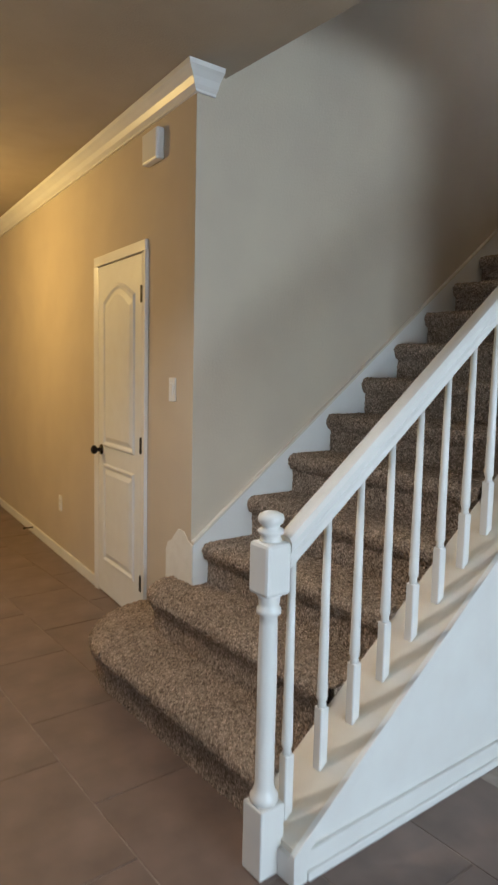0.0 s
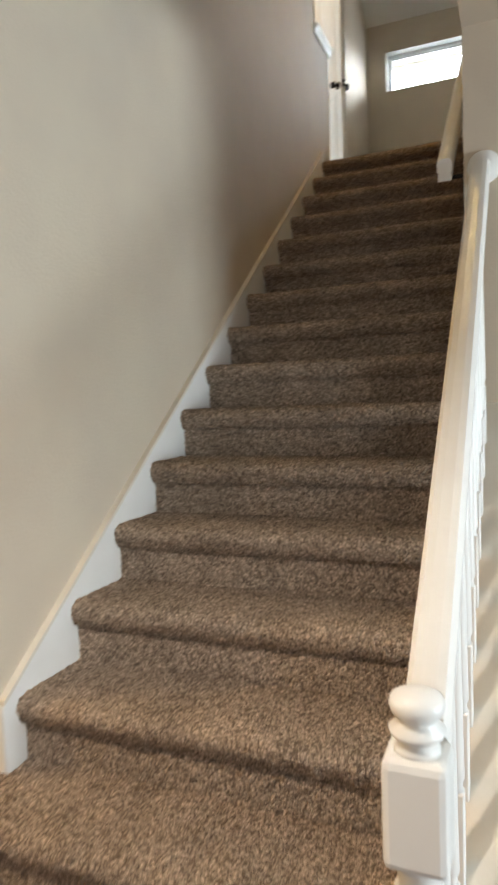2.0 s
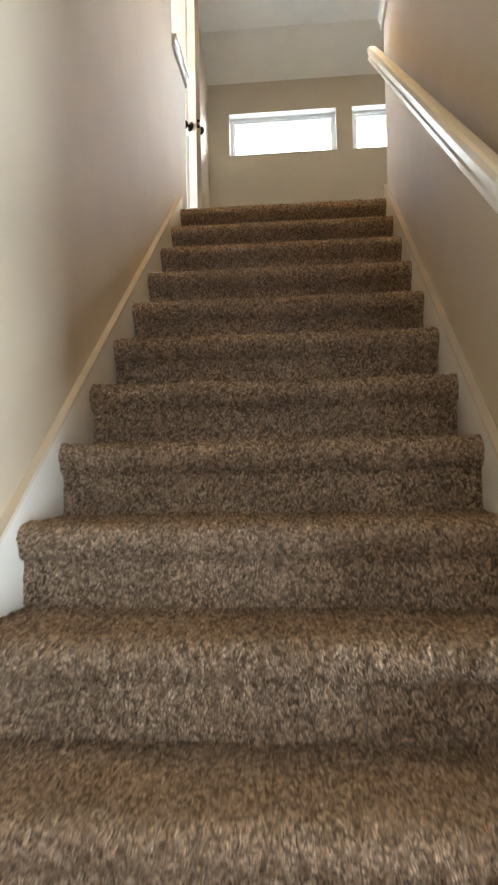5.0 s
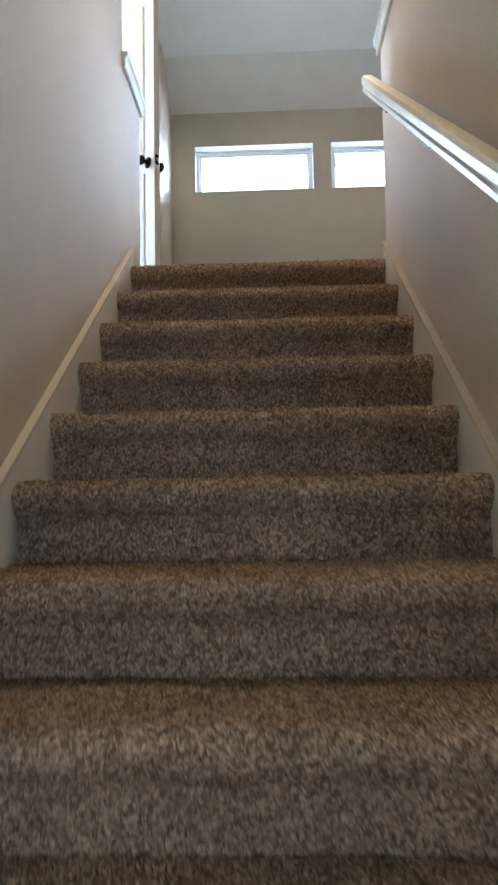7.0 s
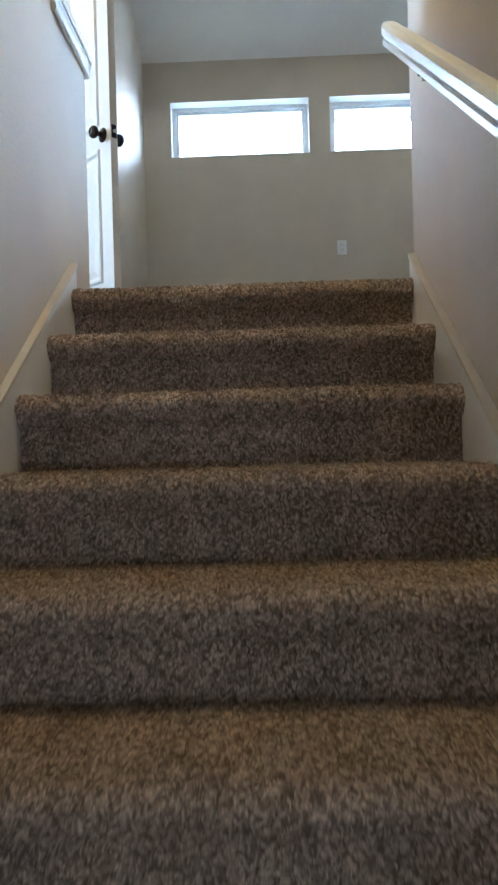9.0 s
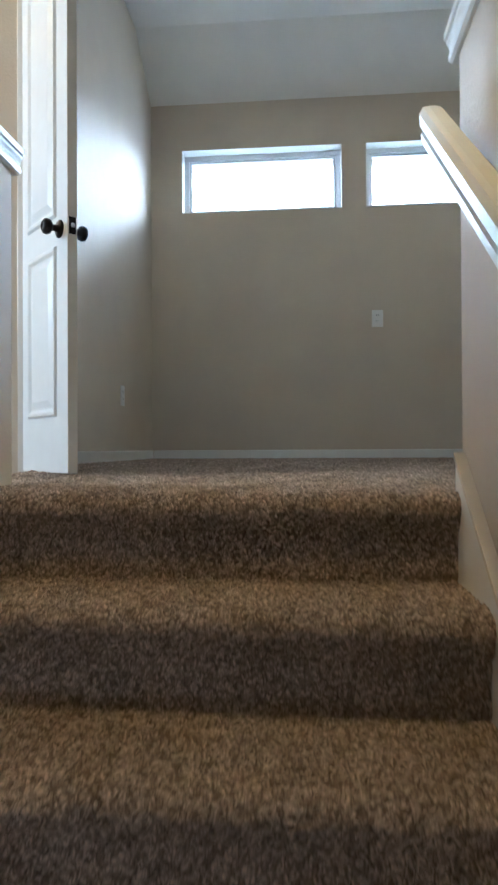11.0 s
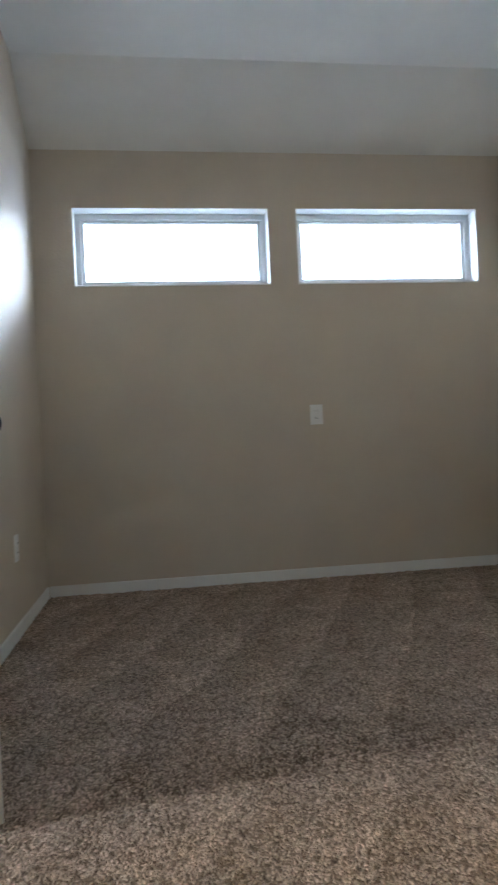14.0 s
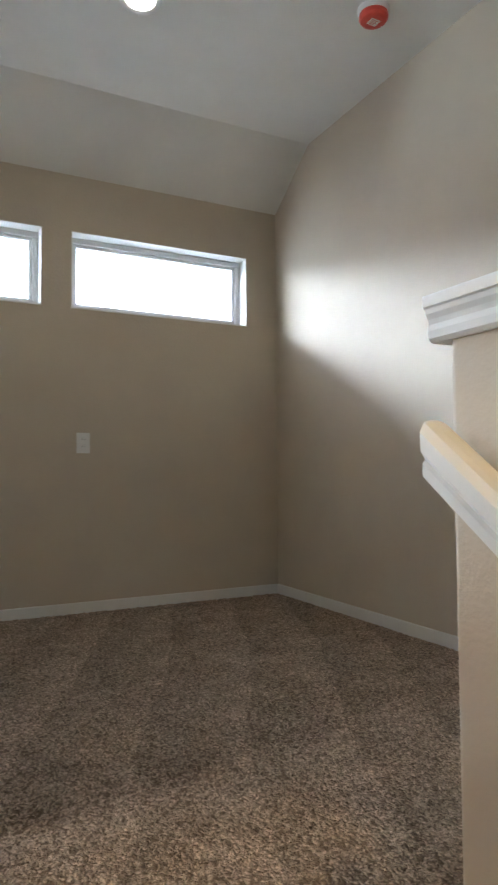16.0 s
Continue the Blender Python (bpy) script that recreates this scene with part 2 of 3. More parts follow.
def wall_with_holes(u0, u1, z0, z1, holes, t0, t1, along="x"):
    """Wall slab between t0 and t1 with rectangular holes (ua, ub, za, zb), cut into a grid of joined cells."""
    us = sorted({u0, u1, *[h[0] for h in holes], *[h[1] for h in holes]})
    zs = sorted({z0, z1, *[h[2] for h in holes], *[h[3] for h in holes]})
    solid = {}
    for i in range(len(us) - 1):
        for j in range(len(zs) - 1):
            cu, cz = (us[i] + us[i + 1]) / 2, (zs[j] + zs[j + 1]) / 2
            solid[i, j] = not any(a < cu < b and c < cz < d for a, b, c, d in holes)
    bm = bmesh.new()
    cache = {}

    def v(i, j, t):
        if (i, j, t) not in cache:
            cache[i, j, t] = bm.verts.new((us[i], t, zs[j]) if along == "x" else (t, us[i], zs[j]))
        return cache[i, j, t]
    for (i, j), s in solid.items():
        if not s:
            continue
        bm.faces.new((v(i, j, t0), v(i + 1, j, t0), v(i + 1, j + 1, t0), v(i, j + 1, t0)))
        bm.faces.new((v(i, j, t1), v(i, j + 1, t1), v(i + 1, j + 1, t1), v(i + 1, j, t1)))
        for di, dj, e in ((-1, 0, ((i, j), (i, j + 1))), (1, 0, ((i + 1, j), (i + 1, j + 1))),
                          (0, -1, ((i, j), (i + 1, j))), (0, 1, ((i, j + 1), (i + 1, j + 1)))):
            if not solid.get((i + di, j + dj), False):
                (a, b), (c, d) = e
                bm.faces.new((v(a, b, t0), v(c, d, t0), v(c, d, t1), v(a, b, t1)))
    bmesh.ops.recalc_face_normals(bm, faces=bm.faces[:])
    return bm


# ---- main dimensions ----
RISE, RUN, N = 0.197, 0.2622, 16
W = 1.129
FL = RISE * N
SLOPE = RISE / RUN
CEIL1, CEIL2, EAVE2 = CEIL_HALL, 5.888, 5.593
YD, YW, YBREAK = 0.736, 7.181, 6.776
XL, XR = -0.262, 2.492
YEND = 1.915
TOPN = N * RUN
DOORWALL = pose(0, YD, 0, 0, 0, -5.6)

# ---- hall: floor, walls, ceiling ----
structure("floor", box(-5.2, 6.0, -4.5, 7.2, -0.2, -0.0025), M_GROUT, "grey grout bed under brown floor tiles", "floor")
hall_floor = bpy.data.objects["floor"]

bm = prism([(-5.0, 0.0), (-0.0205, 0.0), (-0.045, 0.12), (-5.0, 0.12)], "z", -0.2, CEIL1 + 0.02)
w = structure("wall_door_side", bm, M_WALL, "tan painted wall beside the stairs with closet door", "wall")
w.matrix_world = DOORWALL
structure("wall_stair_left", prism([(-0.02, YD + 0.003), (-0.02, 4.13), (-0.14, 4.13), (-0.14, YD + 0.024)], "z", -0.2, CEIL2 + 0.3), M_WALL, "tan painted stairwell wall, full height", "wall")
structure("wall_hall_west", box(-4.6, -4.45, -4.5, 1.3, -0.2, 3.0), M_WALL, "tan painted end wall of the hall", "wall")
structure("wall_hall_south", wall_with_holes(-4.6, 6.0, -0.2, 3.0, [(0.9, 3.5, 0.6, 2.5)], -4.65, -4.5), M_WALL, "tan painted hall wall with wide window", "wall")
structure("wall_hall_east", wall_with_holes(-4.5, 7.2, -0.2, 3.0, [(-0.6, 1.6, 0.55, 1.85)], 6.0, 6.15, "y"), M_WALL, "tan painted hall wall with side window", "wall")
structure("wall_hall_north", box(1.29, 6.0, 5.0, 5.15, -0.2, 3.0), M_WALL, "tan painted far wall of the hall", "wall")
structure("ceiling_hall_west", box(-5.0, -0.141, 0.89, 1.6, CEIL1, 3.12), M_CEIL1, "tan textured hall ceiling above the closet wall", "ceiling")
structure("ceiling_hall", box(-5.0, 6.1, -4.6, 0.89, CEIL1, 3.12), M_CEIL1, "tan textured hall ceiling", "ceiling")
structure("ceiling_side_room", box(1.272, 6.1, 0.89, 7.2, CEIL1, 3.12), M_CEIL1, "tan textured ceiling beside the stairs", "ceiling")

# wall on the open side of the flight, ending above the balustrade
bm = prism([(YEND, 0.0), (4.278, 0.0), (4.278, 4.18), (0.93, 4.18), (0.93, CEIL1 + 0.001), (YEND, CEIL1 + 0.001)], "x", 1.149, 1.275)
bmesh.ops.bevel(bm, geom=[e for e in bm.edges if all(abs(v.co.y - 4.278) < 1e-4 for v in e.verts) and abs(e.verts[0].co.z - e.verts[1].co.z) > 1], offset=0.012, segments=4, affect="EDGES", profile=0.5)
structure("wall_stair_right", bm, M_WALL, "tan half wall on the open side of the stairs", "wall")
structure("wall_stairwell_south", box(-0.14, XR, 0.805, 0.925, 3.12, CEIL2 + 0.3), M_WALL, "tan stairwell wall above the hall ceiling", "wall")

# ---- loft room: floor, walls, ceiling ----
structure("floor_loft_front", box(1.275, XR, 0.925, 4.26, 3.12, FL), M_CARPET, "brown carpet of the loft beside the stairwell", "floor")
structure("floor_loft_slab", box(-0.3, XR, 4.26, YW, 2.9, FL - 0.012), M_CARPET, "brown carpeted loft floor beside the stairs", "floor")
structure("wall_loft_left", box(XL - 0.12, XL, 5.40, YW, 3.0, CEIL2 + 0.3), M_WALL, "tan painted loft side wall beside the door", "wall")
structure("wall_landing_north", box(-4.1, XL, 5.28, 5.40, 3.0, CEIL2 + 0.3), M_WALL, "tan landing wall beside the open door", "wall")
structure("wall_landing_south", box(-4.1, -0.14, 4.01, 4.13, 3.0, CEIL2 + 0.3), M_WALL, "tan landing wall behind the stairwell", "wall")
structure("wall_landing_west", wall_with_holes(4.0, 5.4, 3.0, CEIL2 + 0.3, [(4.18, 4.68, 4.50, 5.60)], -4.22, -4.1, "y"), M_WALL, "tan landing wall with a tall window", "wall")
structure("floor_landing", box(-4.1, -0.02, 4.13, 5.40, 3.0, FL - 0.004), M_CARPET, "brown carpeted landing beside the stair head", "floor")
structure("wall_loft_right", box(XR, XR + 0.12, 0.8, YW, 3.0, CEIL2 + 0.3), M_WALL, "tan painted loft side wall", "wall")
W1, W2, WZ0, WZ1 = (-0.049, 1.035), (1.193, 2.281), 4.857, 5.290
structure("wall_loft_window", wall_with_holes(XL - 0.12, XR + 0.12, 2.9, EAVE2 + 0.4, [(*W1, WZ0, WZ1), (*W2, WZ0, WZ1)], YW, YW + 0.17), M_WALL,
          "tan painted loft wall with two high windows", "wall")
structure("wall_ledge_left", box(-0.14, -0.02, 4.13, 4.512, 3.0, 4.05), M_WALL, "tan half wall at the stair head", "wall")
bm = prism([(0.8, CEIL2), (YBREAK, CEIL2), (YW + 0.01, EAVE2 + 0.004), (YW + 0.01, EAVE2 + 0.35), (0.8, CEIL2 + 0.35)], "x", -4.3, XR + 0.12)
structure("ceiling_loft", bm, M_CEIL, "cream loft ceiling sloping down to the window wall", "ceiling")

# outside the windows
structure("ground", box(-400, 400, -400, 400, -0.6, -0.3), M_GROUND, "grassy ground around the house", "ground")
structure("roof_eave", prism([(YW + 0.17, 5.72), (8.46, 5.72), (8.46, 5.69), (8.50, 5.69), (8.50, 5.90), (YW + 0.17, 6.4)], "x", -3.2, 5.0), M_ROOF, "painted soffit and fascia of the roof eave", "roof")
bm = bmesh.new()
add_box(bm, -5.5, 8.0, 9.4, 9.45, 3.3, 7.8)
structure("backdrop", bm, M_SKY, "plain bright overcast sky beyond the windows", "backdrop")


# ---- carpet surfaces ----
def tufts(x, y, z):
    """Small pile relief in metres."""
    p = Vector((x * 80, y * 80, z * 80))
    return 0.0075 * noise.noise(p) + 0.004 * noise.noise(p * 2.1)


def grid_mesh(name, rows, material, parent=None, label=""):
    """Smooth sheet through rows of points, pushed in and out along its normals as carpet pile."""
    P = np.array(rows)
    n, m = P.shape[:2]
    du, dv = np.gradient(P, axis=0), np.gradient(P, axis=1)
    nor = np.cross(du, dv)
    nor /= np.linalg.norm(nor, axis=2, keepdims=True) + 1e-9
    amp = np.array([[tufts(*q) for q in r] for r in P])
    P = P + nor * amp[..., None]
    verts = P.reshape(-1, 3).tolist()
    faces = [(i * m + j, (i + 1) * m + j, (i + 1) * m + j + 1, i * m + j + 1) for i in range(n - 1) for j in range(m - 1)]
    me = bpy.data.meshes.new(name)
    me.from_pydata(verts, [], faces)
    me.materials.append(material)
    me.polygons.foreach_set("use_smooth", [True] * len(me.polygons))
    o = new(name, me)
    o.parent = parent
    if label:
        o["label"] = label
    return o


def step_profile(k, depth):
    """Offsets behind the nose and heights, from the foot of the riser over the nose to the back of the tread."""
    z0, z1 = (k - 1) * RISE, k * RISE
    pts = [(0.034, z0 + (z1 - 0.088 - z0) * i / 8) for i in range(9)]
    pts += [(0.026, z1 - 0.082), (0.014, z1 - 0.076)]
    for i in range(9):
        a = math.pi * (1.12 - 0.62 * i / 8)
        pts.append((0.040 + 0.040 * math.cos(a), z1 - 0.036 + 0.036 * math.sin(a)))
    back = 0.040
    nb = max(2, int((depth - back) / 0.0075))
    pts += [(back + (depth - back) * i / nb, z1) for i in range(1, nb + 1)]
    return pts


staircase = thing("staircase", pose(0, 0, 0), "straight carpeted staircase in brown speckled frieze carpet", "staircase")
staircase["kind"] = "structure"
for k in range(1, N + 1):
    depth = RUN + 0.036 if k < N else 0.9
    prof = step_profile(k, depth)
    if k == N:
        prof = prof[:20]
    rows = []
    for off, z in prof:
        y = k * RUN + off
        row = []
        if k <= 2:
            rad = max(YD - y, 0.004)
            for i in range(40, 0, -1):
                a = math.pi / 2 * i / 40
                yy = YD - rad * math.cos(a) if y < YD else y
                row.append((-rad * math.sin(a), yy, z))
        nx = 150
        we = W + 0.016 if y > YEND else 1.112
        row += [(-0.008 + we * i / nx if i or k > 2 else 0.0, y, z) for i in range(nx + 1)]
        rows.append([q for q in row])
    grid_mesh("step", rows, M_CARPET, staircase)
pts = [(RUN + 0.09, 0.0)]
for k in range(1, N + 1):
    pts += [(k * RUN + 0.05, (k - 1) * RISE - (0.012 if k > 1 else 0)), (k * RUN + 0.05, k * RISE - 0.012)]
pts = pts[1:] + [(4.27, FL - 0.012), (4.27, 2.6), (3.9, 2.6), (0.9, 0.0)]
part("carcass", prism(pts, "x", -0.019, 1.10), M_CARPET, staircase)

# loft carpet from the top nose to the window wall
ys = np.concatenate([np.arange(TOPN + 0.039, 5.5, 0.008), np.arange(5.5, YW + 0.012, 0.014)])
rows = [[(x, y, FL + 0.034 * min(1.0, max(0.0, (y - 4.7) / 0.9))) for x in np.arange(XL, XR + 0.01, 0.009)] for y in ys]
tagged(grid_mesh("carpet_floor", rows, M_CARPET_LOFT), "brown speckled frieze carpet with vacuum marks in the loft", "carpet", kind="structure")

# ---- skirt boards along the flight ----
def skirt(name, x0, x1, y0, y1, up, label, square=False):
    pts = [(y0, y0 * SLOPE - 0.32), (y1, y1 * SLOPE - 0.32), (y1, y1 * SLOPE + up), (y0, y0 * SLOPE + up)]
    if square:
        pts[0] = (y0, 0.0)
    bm = prism(pts, "x", x0, x1)
    s = structure(name, bm, M_WHITE, label, "skirting")
    bm = bmesh.new()
    add_prism(bm, [(y0, y0 * SLOPE + up), (y1, y1 * SLOPE + up), (y1, y1 * SLOPE + up + 0.014), (y0, y0 * SLOPE + up + 0.014)], "x", x0 - (0 if x0 < 0.5 else 0.004), x1 + (0.004 if x0 < 0.5 else 0))
    part("cap_bead", bm, M_CURB, s)
    return s


skirt("skirt_left", -0.02, 0.0, YD + 0.002, 4.265, 0.034, "white painted skirt board along the stair wall", True)
skirt("skirt_right", W, 1.149, YEND, 4.25, 0.034, "white painted skirt board along the half wall")

# ---- closed curb and balustrade ----
CY0, C0 = 0.232, 0.205 - 0.757 * 0.37


def curb_top(y):
    return C0 + 0.757 * y


curb = thing("stair_curb", pose(0, 0, 0), "white stair curb with cream sloping top under the balusters", "stair curb")
part("curb_wall", prism([(CY0, 0), (YEND, 0), (YEND, curb_top(YEND) - 0.02), (CY0, curb_top(CY0) - 0.02)], "x", 1.103, 1.300), M_WHITE, curb)
part("sloping_top", prism([(CY0, curb_top(CY0) - 0.019), (YEND, curb_top(YEND) - 0.019), (YEND, curb_top(YEND)), (CY0, curb_top(CY0))], "x", 1.102, 1.304), M_CURB, curb, "cream painted top board")
ym = CY0 - 0.014
part("edge_moulding", prism([(ym, 0.0), (ym + 0.05, 0.0), (ym + 0.05, curb_top(ym + 0.05) - 0.045), (YEND, curb_top(YEND) - 0.045), (YEND, curb_top(YEND) + 0.004), (ym, curb_top(ym) + 0.004)], "x", 1.301, 1.319), M_WHITE, curb)
part("baseboard", box(1.300, 1.315, CY0 + 0.037, YEND, 0, 0.085, 0.004), M_WHITE, curb)
part("base_bead", box(1.314, 1.326, CY0 + 0.037, YEND, 0, 0.03, 0.006), M_WHITE, curb)
part("end_board", box(1.103, 1.300, CY0 - 0.012, CY0 + 0.001, 0, curb_top(CY0) - 0.022), M_WHITE, curb)

BX = 1.207
newel = thing("newel_post", pose(1.2045, 0.200, 0), "white turned newel post with square block and ball top", "newel post")
part("base_block", box(-0.042, 0.042, -0.042, 0.042, 0, 0.205, 0.005), M_WHITE, newel)
part("turned_shaft", lathe([(0.036, 0.205), (0.040, 0.212), (0.040, 0.226), (0.033, 0.234), (0.027, 0.26), (0.027, 0.4), (0.027, 0.6), (0.025, 0.72), (0.024, 0.745),
                            (0.034, 0.752), (0.034, 0.765), (0.028, 0.772), (0.030, 0.795), (0.036, 0.806)], 28), M_WHITE, newel, smooth=True)
bm = bmesh.new()
add_box(bm, -0.042, 0.042, -0.042, 0.042, 0.806, 0.952, 0.011)
part("top_block", bm, M_WHITE, newel)
part("ball_finial", lathe([(0.030, 0.950), (0.030, 0.958), (0.024, 0.966), (0.034, 0.974), (0.037, 0.982), (0.024, 0.990), (0.024, 0.995), (0.033, 1.003), (0.036, 1.014), (0.033, 1.024), (0.018, 1.032), (0.002, 1.034)], 28), M_WHITE, newel, smooth=True)

RS = 0.775


def rail_top(y):
    return 0.980 + RS * (y - 0.272)


rail = thing("stair_handrail", pose(0, 0, 0), "white painted handrail sloping from newel to wall rosette", "handrail")
prof = [(-0.030, -0.085), (0.030, -0.085), (0.030, -0.062), (0.024, -0.054), (0.032, -0.038), (0.033, -0.018), (0.024, -0.003), (0.010, 0.0), (-0.010, 0.0), (-0.024, -0.003), (-0.033, -0.018), (-0.032, -0.038), (-0.024, -0.054), (-0.030, -0.062)]


def swept(prof, x, ya, za, yb, zb):
    bm = bmesh.new()
    A = [bm.verts.new((x + u, ya, za + v)) for u, v in prof]
    B = [bm.verts.new((x + u, yb, zb + v)) for u, v in prof]
    n = len(prof)
    bm.faces.new(A), bm.faces.new(B[::-1])
    for i in range(n):
        bm.faces.new((A[i], B[i], B[(i + 1) % n], A[(i + 1) % n]))
    bmesh.ops.recalc_face_normals(bm, faces=bm.faces[:])
    return bm


part("rail", swept(prof, BX, 0.246, rail_top(0.246), YEND - 0.012, rail_top(YEND - 0.012)), M_WHITE, rail)
bm = lathe([(0.058, 0.0), (0.058, -0.010), (0.052, -0.016), (0.046, -0.016), (0.042, -0.022), (0.0, -0.022)][::-1], 32, "y")
bmesh.ops.translate(bm, verts=bm.verts[:], vec=(BX + 0.012, YEND, rail_top(YEND) - 0.045))
part("rosette", bm, M_WHITE, rail, "round white wall rosette", True)


def baluster(y):
    z0, z1 = curb_top(y) - 0.002, rail_top(y) - 0.07
    b = thing("baluster", pose(BX, y, z0), "slim white tapered baluster with square foot", "baluster", "balusters of the stair rail")
    bm = bmesh.new()
    add_box(bm, -0.016, 0.016, -0.016, 0.016, -0.012, 0.185, 0.003, 1)
    part("square_foot", bm, M_WHITE, b)
    part("shaft", lathe([(0.016, 0.180), (0.012, 0.200), (0.0165, 0.212), (0.0165, 0.222), (0.015, 0.30), (0.0135, 0.45), (0.0105, z1 - z0)], 14), M_WHITE, b, smooth=True)
    return b


first = baluster(0.279)
for i in range(1, 13):
    y = 0.279 + 0.1335 * i
    if y < YEND - 0.04:
        copy_thing(first, pose(BX, y, curb_top(y) - 0.002))

# ---- wall handrail on dark brackets ----
HS = 0.757


def hr(y):
    return 3.985 + HS * (y - 4.24)


wr = thing("wall_handrail", pose(0, 0, 0), "white painted handrail on dark brackets along the half wall", "handrail")
prof2 = [(-0.024, -0.080), (0.024, -0.080), (0.024, -0.062), (0.019, -0.056), (0.027, -0.045), (0.028, -0.018), (0.020, -0.003), (0.008, 0.0), (-0.008, 0.0), (-0.020, -0.003), (-0.028, -0.018), (-0.027, -0.045), (-0.019, -0.056), (-0.024, -0.062)]
HX = 1.082
part("rail", swept(prof2, HX, 1.93, hr(1.93) + 0.03, 4.24, hr(4.24) + 0.03), M_WHITE, wr)
for y in (1.99, 2.55, 3.15, 3.8):
    z = hr(y) - 0.052
    bm = bmesh.new()
    add_box(bm, HX - 0.014, HX + 0.014, y - 0.02, y + 0.02, z, z + 0.006)
    add_box(bm, HX - 0.006, 1.146, y - 0.006, y + 0.006, z - 0.022, z - 0.008, 0.003)
    add_box(bm, HX - 0.006, HX + 0.006, y - 0.006, y + 0.006, z - 0.022, z + 0.002, 0.002)
    add_box(bm, 1.141, 1.149, y - 0.017, y + 0.017, z - 0.045, z + 0.018, 0.003)
    part("bracket", bm, M_BRONZE, wr, "dark bronze rail bracket")

# ---- caps on the half walls ----
def cap_profile(x0, x1, top):
    """Moulded cap: board over a cove moulding, on both sides of a wall from x0 to x1."""
    o = [(0.026, 0.0), (0.026, -0.018), (0.021, -0.020), (0.020, -0.028), (0.015, -0.036), (0.013, -0.044), (0.016, -0.054), (0.015, -0.066), (0.008, -0.072), (0.0, -0.072)]
    return [(x1 + u, top + v) for u, v in o] + [(x0 - u, top + v) for u, v in o[::-1]]


cap_r = structure("cap_right", prism(cap_profile(1.149, 1.275, 4.215), "y", 0.93, 4.306), M_WHITE, "white moulded cap on the stair half wall", "wall cap")
cap_l = structure("cap_left", prism(cap_profile(-0.14, -0.02, 4.10), "y", 4.13, 4.540), M_WHITE, "white moulded cap on the stair head half wall", "wall cap")

# ---- baseboards, crown ----
def base(name, pts, label):
    bm = bmesh.new()
    for x0, x1, y0, y1, z in pts:
        add_box(bm, x0, x1, y0, y1, z, z + (0.092 if z > 1 else 0.074), 0.006)
    return structure(name, bm, M_WHITE, label, "baseboard")


base("baseboard_loft_window", [(XL + 0.014, XR - 0.014, YW - 0.014, YW, FL)], "white painted baseboard under the windows")
base("baseboard_loft_right", [(XR - 0.014, XR, 1.0, YW, FL)], "white painted baseboard on the loft side wall")
base("baseboard_loft_left", [(XL, XL + 0.014, 5.40, YW - 0.014, FL)], "white painted baseboard beside the closet")
b = base("baseboard_hall", [(-5.0, -1.33, -0.014, 0.0, 0.0), (-0.53, -0.02, -0.014, 0, 0.0)], "white painted baseboard in the hall")
b.matrix_world = DOORWALL
CROWN = [(0.0, CEIL1 - 0.098), (-0.012, CEIL1 - 0.098), (-0.014, CEIL1 - 0.088), (-0.030, CEIL1 - 0.074), (-0.044, CEIL1 - 0.050), (-0.066, CEIL1 - 0.030), (-0.080, CEIL1 - 0.020), (-0.084, CEIL1 - 0.001), (0.0, CEIL1 - 0.001)]
# the hall crown turns the outside corner into the stair opening with a mitre
slant = math.tan(radians(5.6))
ends = []
for p, z in [(-q[0], q[1]) for q in CROWN]:
    far = DOORWALL @ Vector((-5.0, -p, z))
    xm = -0.02 + p
    ym = YD - slant * xm - p / math.cos(radians(5.6))
    ends.append((tuple(far), (xm, ym, z), (xm, YD + 0.095, z)))
bm = bmesh.new()
rings = [[bm.verts.new(e[i]) for e in ends] for i in range(3)]
for A, B in zip(rings, rings[1:]):
    for i in range(len(A)):
        bm.faces.new((A[i], B[i], B[(i + 1) % len(A)], A[(i + 1) % len(A)]))
bm.faces.new(rings[0]), bm.faces.new(rings[2][::-1])
bmesh.ops.recalc_face_normals(bm, faces=bm.faces[:])
structure("crown_moulding", bm, M_WHITE, "white crown moulding along the hall wall", "crown moulding")
pts = [(5.0 + q[0], q[1]) for q in CROWN] 
c = structure("crown_moulding_far", prism(pts, "x", 1.29, 6.0), M_WHITE, "white crown moulding on the far hall wall", "crown moulding")
structure("frieze_far", box(1.29, 6.0, 4.98, 4.999, CEIL1 - 0.34, CEIL1 - 0.14), M_WHITE, "white frieze board below the far crown", "trim")


